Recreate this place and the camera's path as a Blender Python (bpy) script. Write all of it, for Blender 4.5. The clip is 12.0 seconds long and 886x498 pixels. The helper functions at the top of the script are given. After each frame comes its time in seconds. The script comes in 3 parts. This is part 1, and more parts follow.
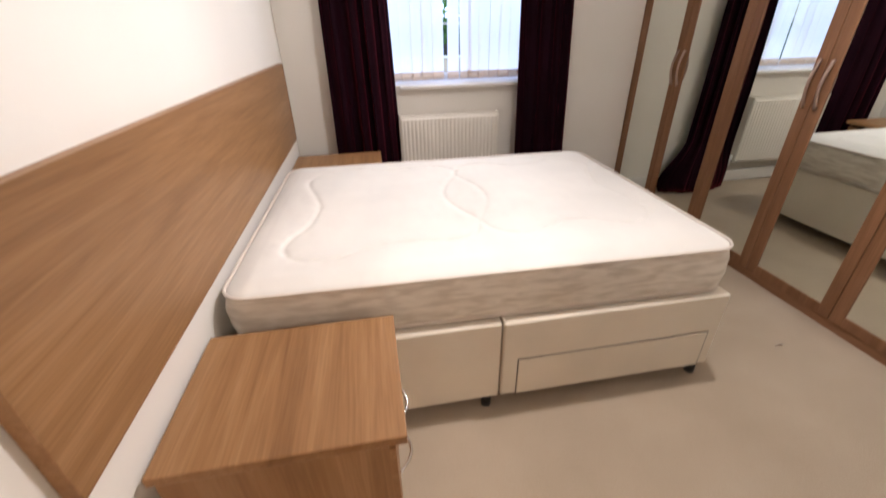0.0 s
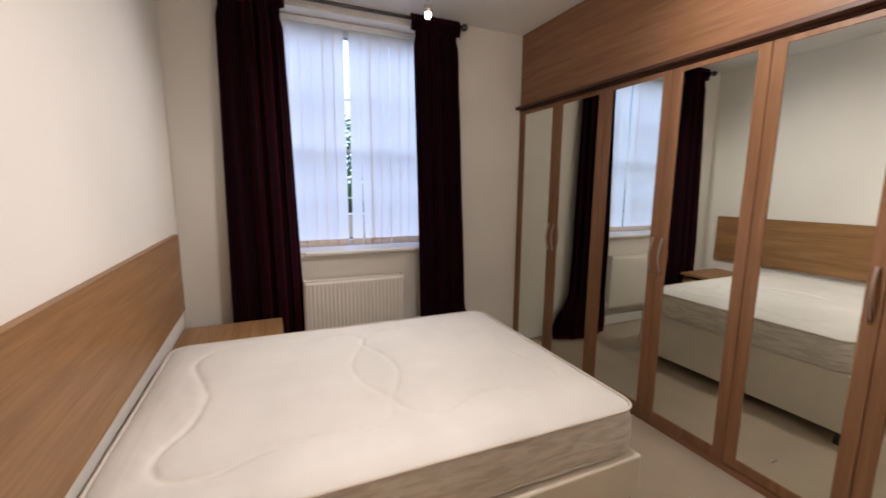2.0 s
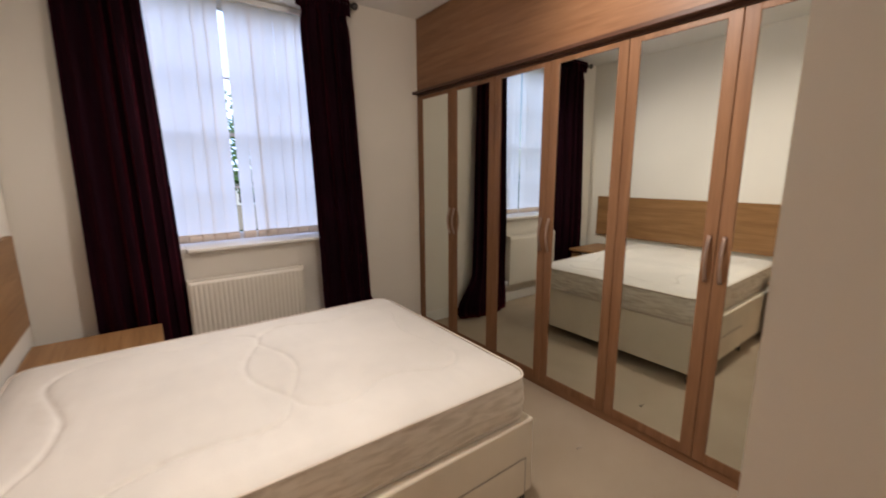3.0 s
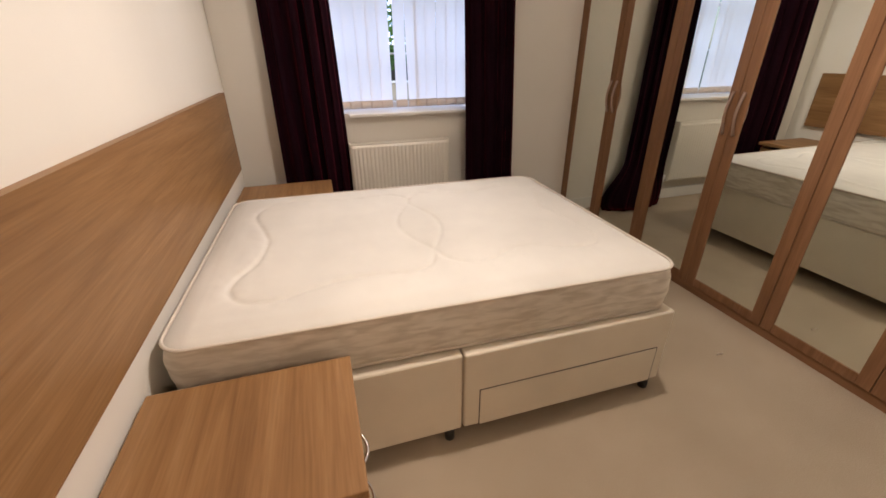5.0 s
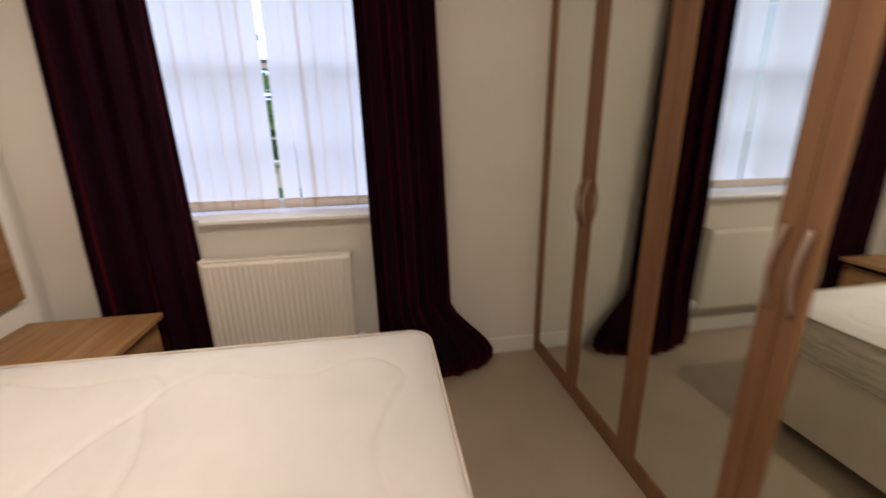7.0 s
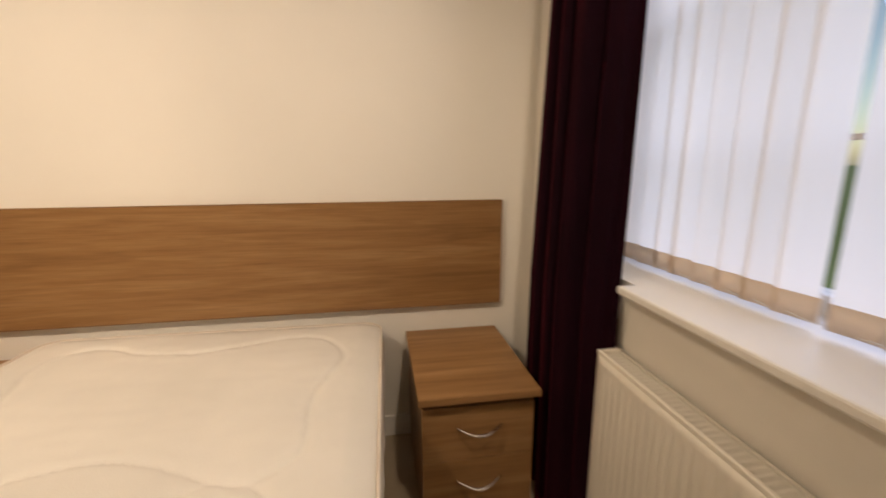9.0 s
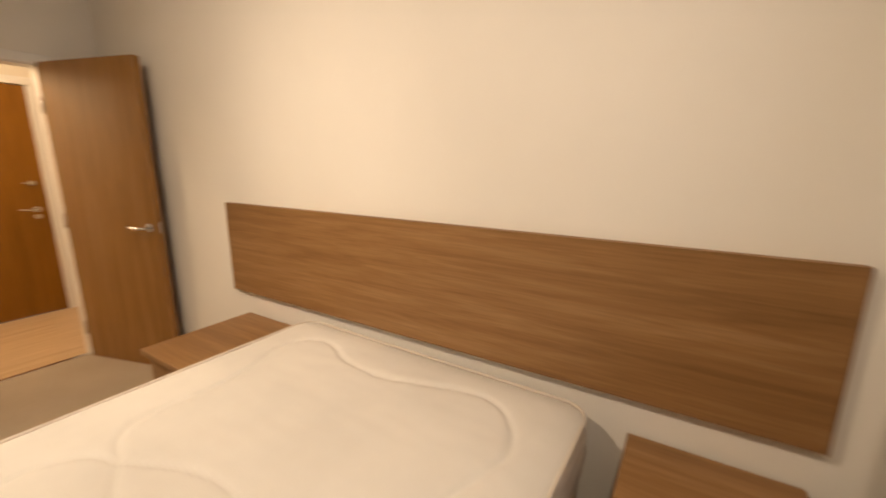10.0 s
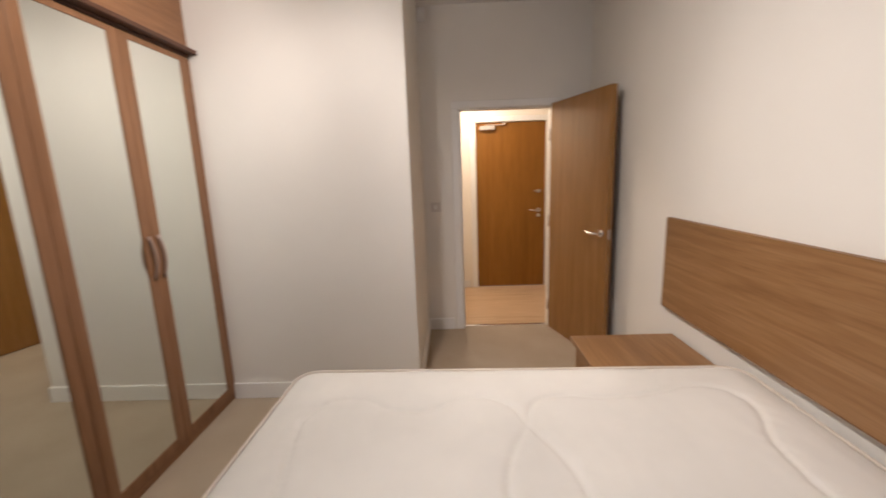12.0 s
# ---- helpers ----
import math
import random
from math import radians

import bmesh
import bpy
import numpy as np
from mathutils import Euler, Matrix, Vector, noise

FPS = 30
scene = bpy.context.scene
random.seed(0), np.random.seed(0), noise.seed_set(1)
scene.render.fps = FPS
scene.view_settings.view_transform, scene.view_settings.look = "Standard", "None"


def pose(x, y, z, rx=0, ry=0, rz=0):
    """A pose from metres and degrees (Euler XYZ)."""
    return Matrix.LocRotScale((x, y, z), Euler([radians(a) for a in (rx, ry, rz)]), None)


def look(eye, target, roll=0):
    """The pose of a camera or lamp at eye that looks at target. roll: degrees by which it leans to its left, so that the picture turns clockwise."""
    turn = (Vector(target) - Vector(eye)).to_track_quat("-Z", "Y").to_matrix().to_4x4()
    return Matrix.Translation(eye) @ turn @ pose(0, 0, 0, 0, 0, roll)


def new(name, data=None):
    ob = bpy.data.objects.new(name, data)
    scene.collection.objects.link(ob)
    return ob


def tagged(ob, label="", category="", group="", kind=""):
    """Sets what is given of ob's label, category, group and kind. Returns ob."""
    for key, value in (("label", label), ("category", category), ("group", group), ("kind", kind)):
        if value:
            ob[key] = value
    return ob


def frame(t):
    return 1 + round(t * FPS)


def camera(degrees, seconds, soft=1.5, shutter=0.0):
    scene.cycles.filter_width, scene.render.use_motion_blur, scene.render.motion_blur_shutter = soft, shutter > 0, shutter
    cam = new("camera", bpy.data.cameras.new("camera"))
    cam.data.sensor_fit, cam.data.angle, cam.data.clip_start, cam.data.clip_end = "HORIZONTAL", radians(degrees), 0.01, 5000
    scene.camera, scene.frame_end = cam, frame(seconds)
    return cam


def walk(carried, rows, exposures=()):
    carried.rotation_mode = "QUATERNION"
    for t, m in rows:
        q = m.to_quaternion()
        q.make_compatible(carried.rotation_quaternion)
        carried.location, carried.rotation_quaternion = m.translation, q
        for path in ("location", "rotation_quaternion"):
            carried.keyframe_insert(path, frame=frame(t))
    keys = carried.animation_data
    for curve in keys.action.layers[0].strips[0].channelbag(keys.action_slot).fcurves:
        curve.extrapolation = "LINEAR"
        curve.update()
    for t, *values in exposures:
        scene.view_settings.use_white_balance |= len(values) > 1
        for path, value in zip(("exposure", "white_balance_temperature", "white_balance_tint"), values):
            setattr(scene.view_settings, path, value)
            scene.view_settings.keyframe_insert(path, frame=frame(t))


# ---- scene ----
cam = camera(95.5, 12.0, soft=1.6, shutter=0.5)
PATH = [
    (0, (0.567, 0.883, 1.372), (0.858, 2.611, 0.409), -1.3),
    (0.5, (0.573, 0.906, 1.434), (0.91, 2.75, 0.738), -0.9),
    (1, (0.568, 0.922, 1.48), (0.978, 2.822, 1.013), -0.3),
    (1.5, (0.543, 0.928, 1.504), (1.131, 2.808, 1.155), 0.3),
    (2, (0.556, 0.931, 1.497), (1.352, 2.741, 1.194), 0.4),
    (2.5, (0.582, 0.919, 1.506), (1.58, 2.625, 1.202), 0.3),
    (2.7, (0.59, 0.913, 1.507), (1.66, 2.574, 1.194), 0.1),
    (3.5, (0.652, 0.886, 1.469), (1.895, 2.359, 0.936), 0.0),
    (4.3, (0.646, 0.879, 1.419), (1.622, 2.419, 0.596), -0.0),
    (4.5, (0.623, 0.884, 1.417), (1.451, 2.486, 0.552), -0.0),
    (5, (0.577, 0.914, 1.405), (1.091, 2.636, 0.527), -0.6),
    (5.5, (0.641, 1.001, 1.399), (1.247, 2.718, 0.572), -0.9),
    (6, (0.974, 1.222, 1.37), (1.808, 2.9, 0.671), -1.1),
    (6.5, (1.332, 1.536, 1.423), (2.066, 3.292, 0.809), -1.8),
    (7, (1.722, 1.846, 1.443), (2.046, 3.736, 0.869), -0.9),
    (7.2, (1.91, 1.978, 1.45), (1.887, 3.895, 0.88), -0.5),
    (8, (2.177, 2.705, 1.398), (1.030, 4.269, 0.911), -0.2),
    (8.8, (1.93, 3.3, 1.36), (0.058, 3.86, 0.935), 0.0),
    (9, (1.845, 3.4, 1.344), (-0.088, 3.712, 0.937), -0.3),
    (9.5, (1.611, 3.512, 1.411), (-0.319, 3.19, 0.996), 1.0),
    (10, (1.316, 3.594, 1.424), (-0.35, 2.575, 0.993), 0.3),
    (10.5, (1.122, 3.604, 1.462), (-0.149, 2.124, 1.019), -0.5),
    (11, (1.127, 3.572, 1.468), (0.336, 1.785, 1.045), -1.5),
    (11.5, (1.168, 3.598, 1.465), (0.823, 1.667, 1.073), -1.9),
    (12, (1.209, 3.602, 1.47), (1.26, 1.638, 1.096), -2.0),
]
walk(cam, [(t, look(eye, target, roll)) for t, eye, target, roll in PATH],
     exposures=[(0.0, 0.53, 5700, 11), (1.0, 0.09, 5750, 11), (2.5, -0.03, 6100, 11), (4.5, 0.10, 6550, 12), (5.5, 0.12, 6500, 12), (6.5, 0.04, 6500, 11), (7.2, 0.09, 6650, 11),
                (9.0, -0.12, 7900, 11), (10.0, -0.02, 8200, 12), (10.5, -0.06, 7150, 12), (11.2, -0.13, 6450, 11), (12.0, -0.09, 6000, 11)])

# ---- plan, metres ----
ROOM_Y = 4.14        # inner face of the window wall
CEIL = 2.83
WARD_X = 2.725       # front of the wardrobe doors
STUB_X, STUB_Y = 1.458, 1.105
DOOR_Y = -0.04       # inner face of the wall with the bedroom door
DOOR_X0, DOOR_X1, DOOR_H = 0.328, 1.122, 1.995
HALL_Y = -1.433
WIN_X0, WIN_X1, WIN_Z0, WIN_Z1 = 0.46, 1.98, 0.972, 2.745
EAST = 3.32

# ---- world, sun, lamps ----
world = bpy.data.worlds.new("sky")
scene.world = world
world.use_nodes = True
wn = world.node_tree
sky = wn.nodes.new("ShaderNodeTexSky")
sky.sky_type = "NISHITA"
sky.sun_disc = False
sky.sun_elevation, sky.sun_rotation = radians(38), radians(200)
wn.links.new(sky.outputs[0], wn.nodes["Background"].inputs[0])
wn.nodes["Background"].inputs[1].default_value = 0.14

sun = new("sun", bpy.data.lights.new("sun", "SUN"))
sun.data.energy, sun.data.angle, sun.data.color = 3.0, radians(12), (1.0, 0.97, 0.92)
sun.matrix_world = look((0, -20, 16), (0, 0, 0))

day = new("sky_light_over_window", bpy.data.lights.new("sky_light_over_window", "AREA"))
day.data.shape, day.data.size, day.data.size_y = "RECTANGLE", 9.0, 7.0
day.data.energy, day.data.color = 600, (0.49, 0.61, 1.0)
day.matrix_world = look((1.2, 10.0, 4.7), (1.2, 4.3, 1.75))


def lamp(name, x, y, z, watts, colour, radius):
    ob = new(name, bpy.data.lights.new(name, "POINT"))
    ob.data.energy, ob.data.color, ob.data.shadow_soft_size = watts, colour, radius
    ob.location = (x, y, z)
    return ob


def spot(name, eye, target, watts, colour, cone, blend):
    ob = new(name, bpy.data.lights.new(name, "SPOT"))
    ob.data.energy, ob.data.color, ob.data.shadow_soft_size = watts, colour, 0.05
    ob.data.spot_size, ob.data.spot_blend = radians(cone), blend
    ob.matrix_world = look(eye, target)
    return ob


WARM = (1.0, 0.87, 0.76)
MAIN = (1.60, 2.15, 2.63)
# Five fill spots added at one ceiling light to brighten walls, fascia and bed.
spot("headboard_fill_spot", MAIN, (0.0, 2.75, 0.80), 56, WARM, 104, 1.0)
spot("door_end_fill_spot", MAIN, (0.0, 1.20, 1.0), 44, WARM, 100, 1.0)
spot("wardrobe_fill_spot", MAIN, (1.92, 1.10, 1.05), 50, WARM, 105, 1.0)
spot("fascia_fill_spot", MAIN, (2.725, 1.8, 2.1), 78, WARM, 110, 1.0)
spot("bed_fill_spot", MAIN, (1.1, 2.4, 0.0), 30, WARM, 120, 0.9)
spot("window_spot", (1.68, 3.78, 2.635), (0.2, 3.05, 0.7), 64, WARM, 104, 1.0)
lamp("bedroom_bulb", *MAIN, 12, WARM, 0.035)
lamp("hall_bulb", 1.12, -0.85, 2.36, 42, (1.0, 0.79, 0.60), 0.08)


# ---- materials ----
def material(name, colour, rough=0.6, metal=0.0):
    m = bpy.data.materials.new(name)
    m.use_nodes = True
    b = m.node_tree.nodes["Principled BSDF"]
    b.inputs["Base Color"].default_value = (*colour, 1)
    b.inputs["Roughness"].default_value = rough
    b.inputs["Metallic"].default_value = metal
    return m


def add_node(m, kind, **values):
    n = m.node_tree.nodes.new(kind)
    for key, value in values.items():
        n.inputs[key.replace("_", " ")].default_value = value
    return n


def wire(m, a, b):
    m.node_tree.links.new(a, b)


def coords(m, scale, shift_by_object=False):
    tc = m.node_tree.nodes.new("ShaderNodeTexCoord")
    mp = m.node_tree.nodes.new("ShaderNodeMapping")
    mp.inputs["Scale"].default_value = scale
    wire(m, tc.outputs["Object"], mp.inputs["Vector"])
    if shift_by_object:
        info = m.node_tree.nodes.new("ShaderNodeObjectInfo")
        mul = m.node_tree.nodes.new("ShaderNodeMath")
        mul.operation = "MULTIPLY"
        mul.inputs[1].default_value = 37.0
        wire(m, info.outputs["Random"], mul.inputs[0])
        wire(m, mul.outputs[0], mp.inputs["Location"])
    return mp.outputs[0]


def ramp(m, source, stops):
    r = m.node_tree.nodes.new("ShaderNodeValToRGB")
    r.color_ramp.elements[0].position, r.color_ramp.elements[1].position = stops[0][0], stops[-1][0]
    r.color_ramp.elements[0].color, r.color_ramp.elements[1].color = (*stops[0][1], 1), (*stops[-1][1], 1)
    for at, colour in stops[1:-1]:
        r.color_ramp.elements.new(at).color = (*colour, 1)
    wire(m, source, r.inputs[0])
    return r.outputs[0]


def bump(m, height, strength, distance):
    b = add_node(m, "ShaderNodeBump", Strength=strength, Distance=distance)
    wire(m, height, b.inputs["Height"])
    wire(m, b.outputs[0], m.node_tree.nodes["Principled BSDF"].inputs["Normal"])


def plaster(name, colour, rough=0.7, grain=0.15, mottled=0.03):
    """Rolled paint: faint blotches and an orange-peel relief."""
    m = material(name, colour, rough)
    big = add_node(m, "ShaderNodeTexNoise", Scale=1.3, Detail=4.0)
    wire(m, coords(m, (1, 1, 1)), big.inputs["Vector"])
    lo = tuple(c * (1 - mottled) for c in colour)
    hi = tuple(min(1, c * (1 + mottled)) for c in colour)
    wire(m, ramp(m, big.outputs["Fac"], [(0.3, lo), (0.7, hi)]), m.node_tree.nodes["Principled BSDF"].inputs["Base Color"])
    fine = add_node(m, "ShaderNodeTexNoise", Scale=160.0, Detail=3.0)
    wire(m, coords(m, (1, 1, 1)), fine.inputs["Vector"])
    bump(m, fine.outputs["Fac"], grain, 0.002)
    return m


def wood(name, dark, mid, light, axis, rough=0.42, coarse=1.0):
    """Wood-effect board, its grain along one axis: long figure, fine pores, a light gloss."""
    m = material(name, mid, rough)
    s = [22.0 * coarse] * 3
    s[axis] = 1.25 * coarse
    figure = add_node(m, "ShaderNodeTexNoise", Scale=1.0, Detail=5.0, Roughness=0.6, Distortion=0.6)
    wire(m, coords(m, s, True), figure.inputs["Vector"])
    w = [3.2] * 3
    w[axis] = 0.45
    broad = add_node(m, "ShaderNodeTexNoise", Scale=1.0, Detail=3.0, Distortion=0.8)
    wire(m, coords(m, w, True), broad.inputs["Vector"])
    both = m.node_tree.nodes.new("ShaderNodeMix")
    both.inputs["Factor"].default_value = 0.32
    wire(m, figure.outputs["Fac"], both.inputs["A"])
    wire(m, broad.outputs["Fac"], both.inputs["B"])
    f = [150.0] * 3
    f[axis] = 6.0
    pore = add_node(m, "ShaderNodeTexNoise", Scale=1.0, Detail=3.0)
    wire(m, coords(m, f, True), pore.inputs["Vector"])
    tone = ramp(m, both.outputs["Result"], [(0.28, dark), (0.50, mid), (0.72, light)])
    mix = m.node_tree.nodes.new("ShaderNodeMix")
    mix.data_type, mix.blend_type = "RGBA", "MULTIPLY"
    mix.inputs["Factor"].default_value = 0.27
    wire(m, tone, mix.inputs["A"])
    wire(m, ramp(m, pore.outputs["Fac"], [(0.35, (0.55, 0.5, 0.46)), (0.6, (1, 1, 1))]), mix.inputs["B"])
    wire(m, mix.outputs["Result"], m.node_tree.nodes["Principled BSDF"].inputs["Base Color"])
    bump(m, pore.outputs["Fac"], 0.08, 0.001)
    m.node_tree.nodes["Principled BSDF"].inputs["Specular IOR Level"].default_value = 0.25
    return m


WALL = plaster("cream_wall_paint", (0.76, 0.725, 0.66))
CEILING = plaster("white_ceiling_paint", (0.78, 0.76, 0.72))
GLOSS = plaster("white_gloss_paint", (0.80, 0.78, 0.74), 0.35, 0.05, 0.015)
HALL_PAINT = plaster("hall_wall_paint", (0.78, 0.72, 0.62))
OAK_D, OAK_M, OAK_L = (0.180, 0.088, 0.033), (0.280, 0.148, 0.061), (0.385, 0.222, 0.106)
OAK_Y = wood("oak_laminate_y", OAK_D, OAK_M, OAK_L, 1)
OAK_X = wood("oak_laminate_x", OAK_D, OAK_M, OAK_L, 0)
OAK_Z = wood("oak_laminate_z", OAK_D, OAK_M, OAK_L, 2)
WAL_D, WAL_M, WAL_L = (0.170, 0.080, 0.037), (0.235, 0.117, 0.056), (0.305, 0.160, 0.082)
WARD_Z = wood("wardrobe_laminate_z", WAL_D, WAL_M, WAL_L, 2)
WARD_Y = wood("wardrobe_laminate_y", WAL_D, WAL_M, WAL_L, 1)
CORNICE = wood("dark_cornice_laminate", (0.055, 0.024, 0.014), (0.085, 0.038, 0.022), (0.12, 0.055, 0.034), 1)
DOOR_WOOD = wood("honey_oak_veneer", (0.225, 0.097, 0.022), (0.287, 0.134, 0.034), (0.35, 0.174, 0.051), 2, 0.27, 0.9)
DOOR_WOOD.node_tree.nodes["Principled BSDF"].inputs["Specular IOR Level"].default_value = 0.6
FRONT_WOOD = wood("front_door_veneer", (0.195, 0.075, 0.0085), (0.245, 0.101, 0.0135), (0.285, 0.126, 0.020), 2, 0.4, 0.8)
PLANK = wood("hall_laminate_plank", (0.46, 0.30, 0.17), (0.56, 0.39, 0.235), (0.64, 0.46, 0.29), 0, 0.35)

CARPET = material("beige_carpet", (0.36, 0.29, 0.22), 0.95)
n1 = add_node(CARPET, "ShaderNodeTexNoise", Scale=2.2, Detail=5.0)
n2 = add_node(CARPET, "ShaderNodeTexNoise", Scale=380.0, Detail=2.0)
cm = CARPET.node_tree.nodes.new("ShaderNodeMix")
cm.inputs["Factor"].default_value = 0.72
cc = coords(CARPET, (1, 1, 1))
wire(CARPET, cc, n1.inputs["Vector"]), wire(CARPET, cc, n2.inputs["Vector"])
wire(CARPET, n1.outputs["Fac"], cm.inputs["A"]), wire(CARPET, n2.outputs["Fac"], cm.inputs["B"])
wire(CARPET, ramp(CARPET, cm.outputs["Result"], [(0.36, (0.31, 0.242, 0.168)), (0.64, (0.46, 0.375, 0.278))]),
     CARPET.node_tree.nodes["Principled BSDF"].inputs["Base Color"])
bump(CARPET, n2.outputs["Fac"], 0.4, 0.005)


def fabric(name, colour, weave, rough=0.9, blotch=0.06, strength=0.3):
    m = material(name, colour, rough)
    a = add_node(m, "ShaderNodeTexNoise", Scale=3.0, Detail=5.0)
    b = add_node(m, "ShaderNodeTexNoise", Scale=weave, Detail=2.0)
    v = coords(m, (1, 1, 1))
    wire(m, v, a.inputs["Vector"]), wire(m, v, b.inputs["Vector"])
    wire(m, ramp(m, a.outputs["Fac"], [(0.3, tuple(c * (1 - blotch) for c in colour)), (0.7, tuple(c * (1 + blotch) for c in colour))]),
         m.node_tree.nodes["Principled BSDF"].inputs["Base Color"])
    bump(m, b.outputs["Fac"], strength, 0.002)
    return m


# Greyer than the wall paint, so that the switch plate stands out.
SWITCH = material("grey_switch_plastic", (0.60, 0.56, 0.52), 0.4)
CARPET_LINT = material("pale_brown_lint", (0.50, 0.41, 0.33), 0.95)
TICKING = fabric("white_mattress_fabric", (0.690, 0.662, 0.606), 300.0)
BORDER = material("cream_mattress_border", (0.60, 0.535, 0.45), 0.9)
rb = add_node(BORDER, "ShaderNodeTexNoise", Scale=1.0, Detail=2.0, Roughness=0.45, Distortion=0.5)
wire(BORDER, coords(BORDER, (9, 9, 44)), rb.inputs["Vector"])
# Shade of the tucks is put into the colour: darker where the relief is low.
wire(BORDER, ramp(BORDER, rb.outputs["Fac"], [(0.34, (0.55, 0.485, 0.40)), (0.60, (0.70, 0.64, 0.55))]), BORDER.node_tree.nodes["Principled BSDF"].inputs["Base Color"])
bump(BORDER, rb.outputs["Fac"], 0.38, 0.010)
PIPING = fabric("cream_piping", (0.62, 0.55, 0.47), 300.0)
DIVAN = fabric("cream_divan_fabric", (0.69, 0.62, 0.505), 220.0)
VELVET = fabric("aubergine_velvet", (0.0074, 0.0008, 0.0036), 400.0, 0.9, 0.3, 0.2)
VELVET.node_tree.nodes["Principled BSDF"].inputs["Sheen Weight"].default_value = 0.34
VELVET.node_tree.nodes["Principled BSDF"].inputs["Specular IOR Level"].default_value = 0.08
VELVET.node_tree.nodes["Principled BSDF"].inputs["Sheen Roughness"].default_value = 0.42
VELVET.node_tree.nodes["Principled BSDF"].inputs["Sheen Tint"].default_value = (0.55, 0.035, 0.07, 1)
MIRROR = material("mirror_glass", (0.825, 0.86, 0.81), 0.01, 1.0)
CHROME = material("brushed_chrome", (0.70, 0.68, 0.66), 0.25, 1.0)
BRONZE = material("satin_bronze_handle", (0.40, 0.29, 0.235), 0.38, 0.75)
ENAMEL = plaster("white_radiator_enamel", (0.74, 0.70, 0.62), 0.35, 0.03, 0.02)
PLASTIC = material("white_plastic", (0.78, 0.77, 0.74), 0.4)
UPVC = material("white_window_frame", (0.82, 0.83, 0.84), 0.35)
BLACK = material("black_plastic", (0.015, 0.014, 0.013), 0.5)
STEEL = material("dark_steel_pole", (0.10, 0.095, 0.09), 0.35, 0.9)
# Near-black shade colour for drawer gaps, bedside insides and under the planks.
SHADOW = material("gap_shade", (0.05, 0.04, 0.03), 0.9)
BULB = material("lit_bulb", (1, 0.9, 0.75), 0.4)
BULB.node_tree.nodes["Principled BSDF"].inputs["Emission Color"].default_value = (1, 0.82, 0.6, 1)
BULB.node_tree.nodes["Principled BSDF"].inputs["Emission Strength"].default_value = 14.0
GLASS = material("window_glass", (1, 1, 1), 0.02)
GLASS.node_tree.nodes["Principled BSDF"].inputs["Transmission Weight"].default_value = 1.0
GLASS.node_tree.nodes["Principled BSDF"].inputs["IOR"].default_value = 1.05


def translucent(name, colour, share):
    m = material(name, colour, 0.8)
    out = m.node_tree.nodes["Material Output"]
    t = m.node_tree.nodes.new("ShaderNodeBsdfTranslucent")
    t.inputs["Color"].default_value = (*colour, 1)
    mix = m.node_tree.nodes.new("ShaderNodeMixShader")
    mix.inputs[0].default_value = share
    wire(m, m.node_tree.nodes["Principled BSDF"].outputs[0], mix.inputs[1])
    wire(m, t.outputs[0], mix.inputs[2])
    wire(m, mix.outputs[0], out.inputs["Surface"])
    w = add_node(m, "ShaderNodeTexNoise", Scale=1.0, Detail=3.0)
    wire(m, coords(m, (500, 500, 60)), w.inputs["Vector"])
    bump(m, w.outputs["Fac"], 0.1, 0.001)
    return m


VANE = translucent("white_blind_fabric", (0.93, 0.835, 0.73), 0.84)
HEM = translucent("blind_hem", (0.82, 0.70, 0.57), 0.5)


# ---- building helpers ----
def box(bm, x0, x1, y0, y1, z0, z1, bevel=0.0, segments=2):
    r = bmesh.ops.create_cube(bm, size=1.0)
    for v in r["verts"]:
        v.co = ((x0 + x1) / 2 + v.co.x * (x1 - x0), (y0 + y1) / 2 + v.co.y * (y1 - y0), (z0 + z1) / 2 + v.co.z * (z1 - z0))
    if bevel:
        edges = list({e for v in r["verts"] for e in v.link_edges})
        bmesh.ops.bevel(bm, geom=edges, offset=bevel, segments=segments, affect="EDGES", profile=0.5)
    return bm


def boxes(*rows, bevel=0.0):
    bm = bmesh.new()
    for row in rows:
        box(bm, *row, bevel=bevel)
    return bm


def tube(points, radius, sides=10, squash=1.0):
    """A round bar along a line of points; radius a number or one for each point."""
    bm = bmesh.new()
    pts = [Vector(p) for p in points]
    radii = radius if isinstance(radius, (list, tuple)) else [radius] * len(pts)
    rings, side = [], None
    for n, p in enumerate(pts):
        way = (pts[min(n + 1, len(pts) - 1)] - pts[max(n - 1, 0)]).normalized()
        if side is None:
            side = way.orthogonal().normalized()
        side = (side - way * side.dot(way)).normalized()
        up = way.cross(side)
        rings.append([bm.verts.new(p + radii[n] * (math.cos(a) * side + squash * math.sin(a) * up))
                      for a in (2 * math.pi * k / sides for k in range(sides))])
    for a, b in zip(rings, rings[1:]):
        for k in range(sides):
            bm.faces.new((a[k], a[(k + 1) % sides], b[(k + 1) % sides], b[k]))
    bm.faces.new(rings[0][::-1])
    bm.faces.new(rings[-1])
    bmesh.ops.recalc_face_normals(bm, faces=bm.faces)
    for f in bm.faces:
        f.smooth = len(f.verts) == 4
    return bm


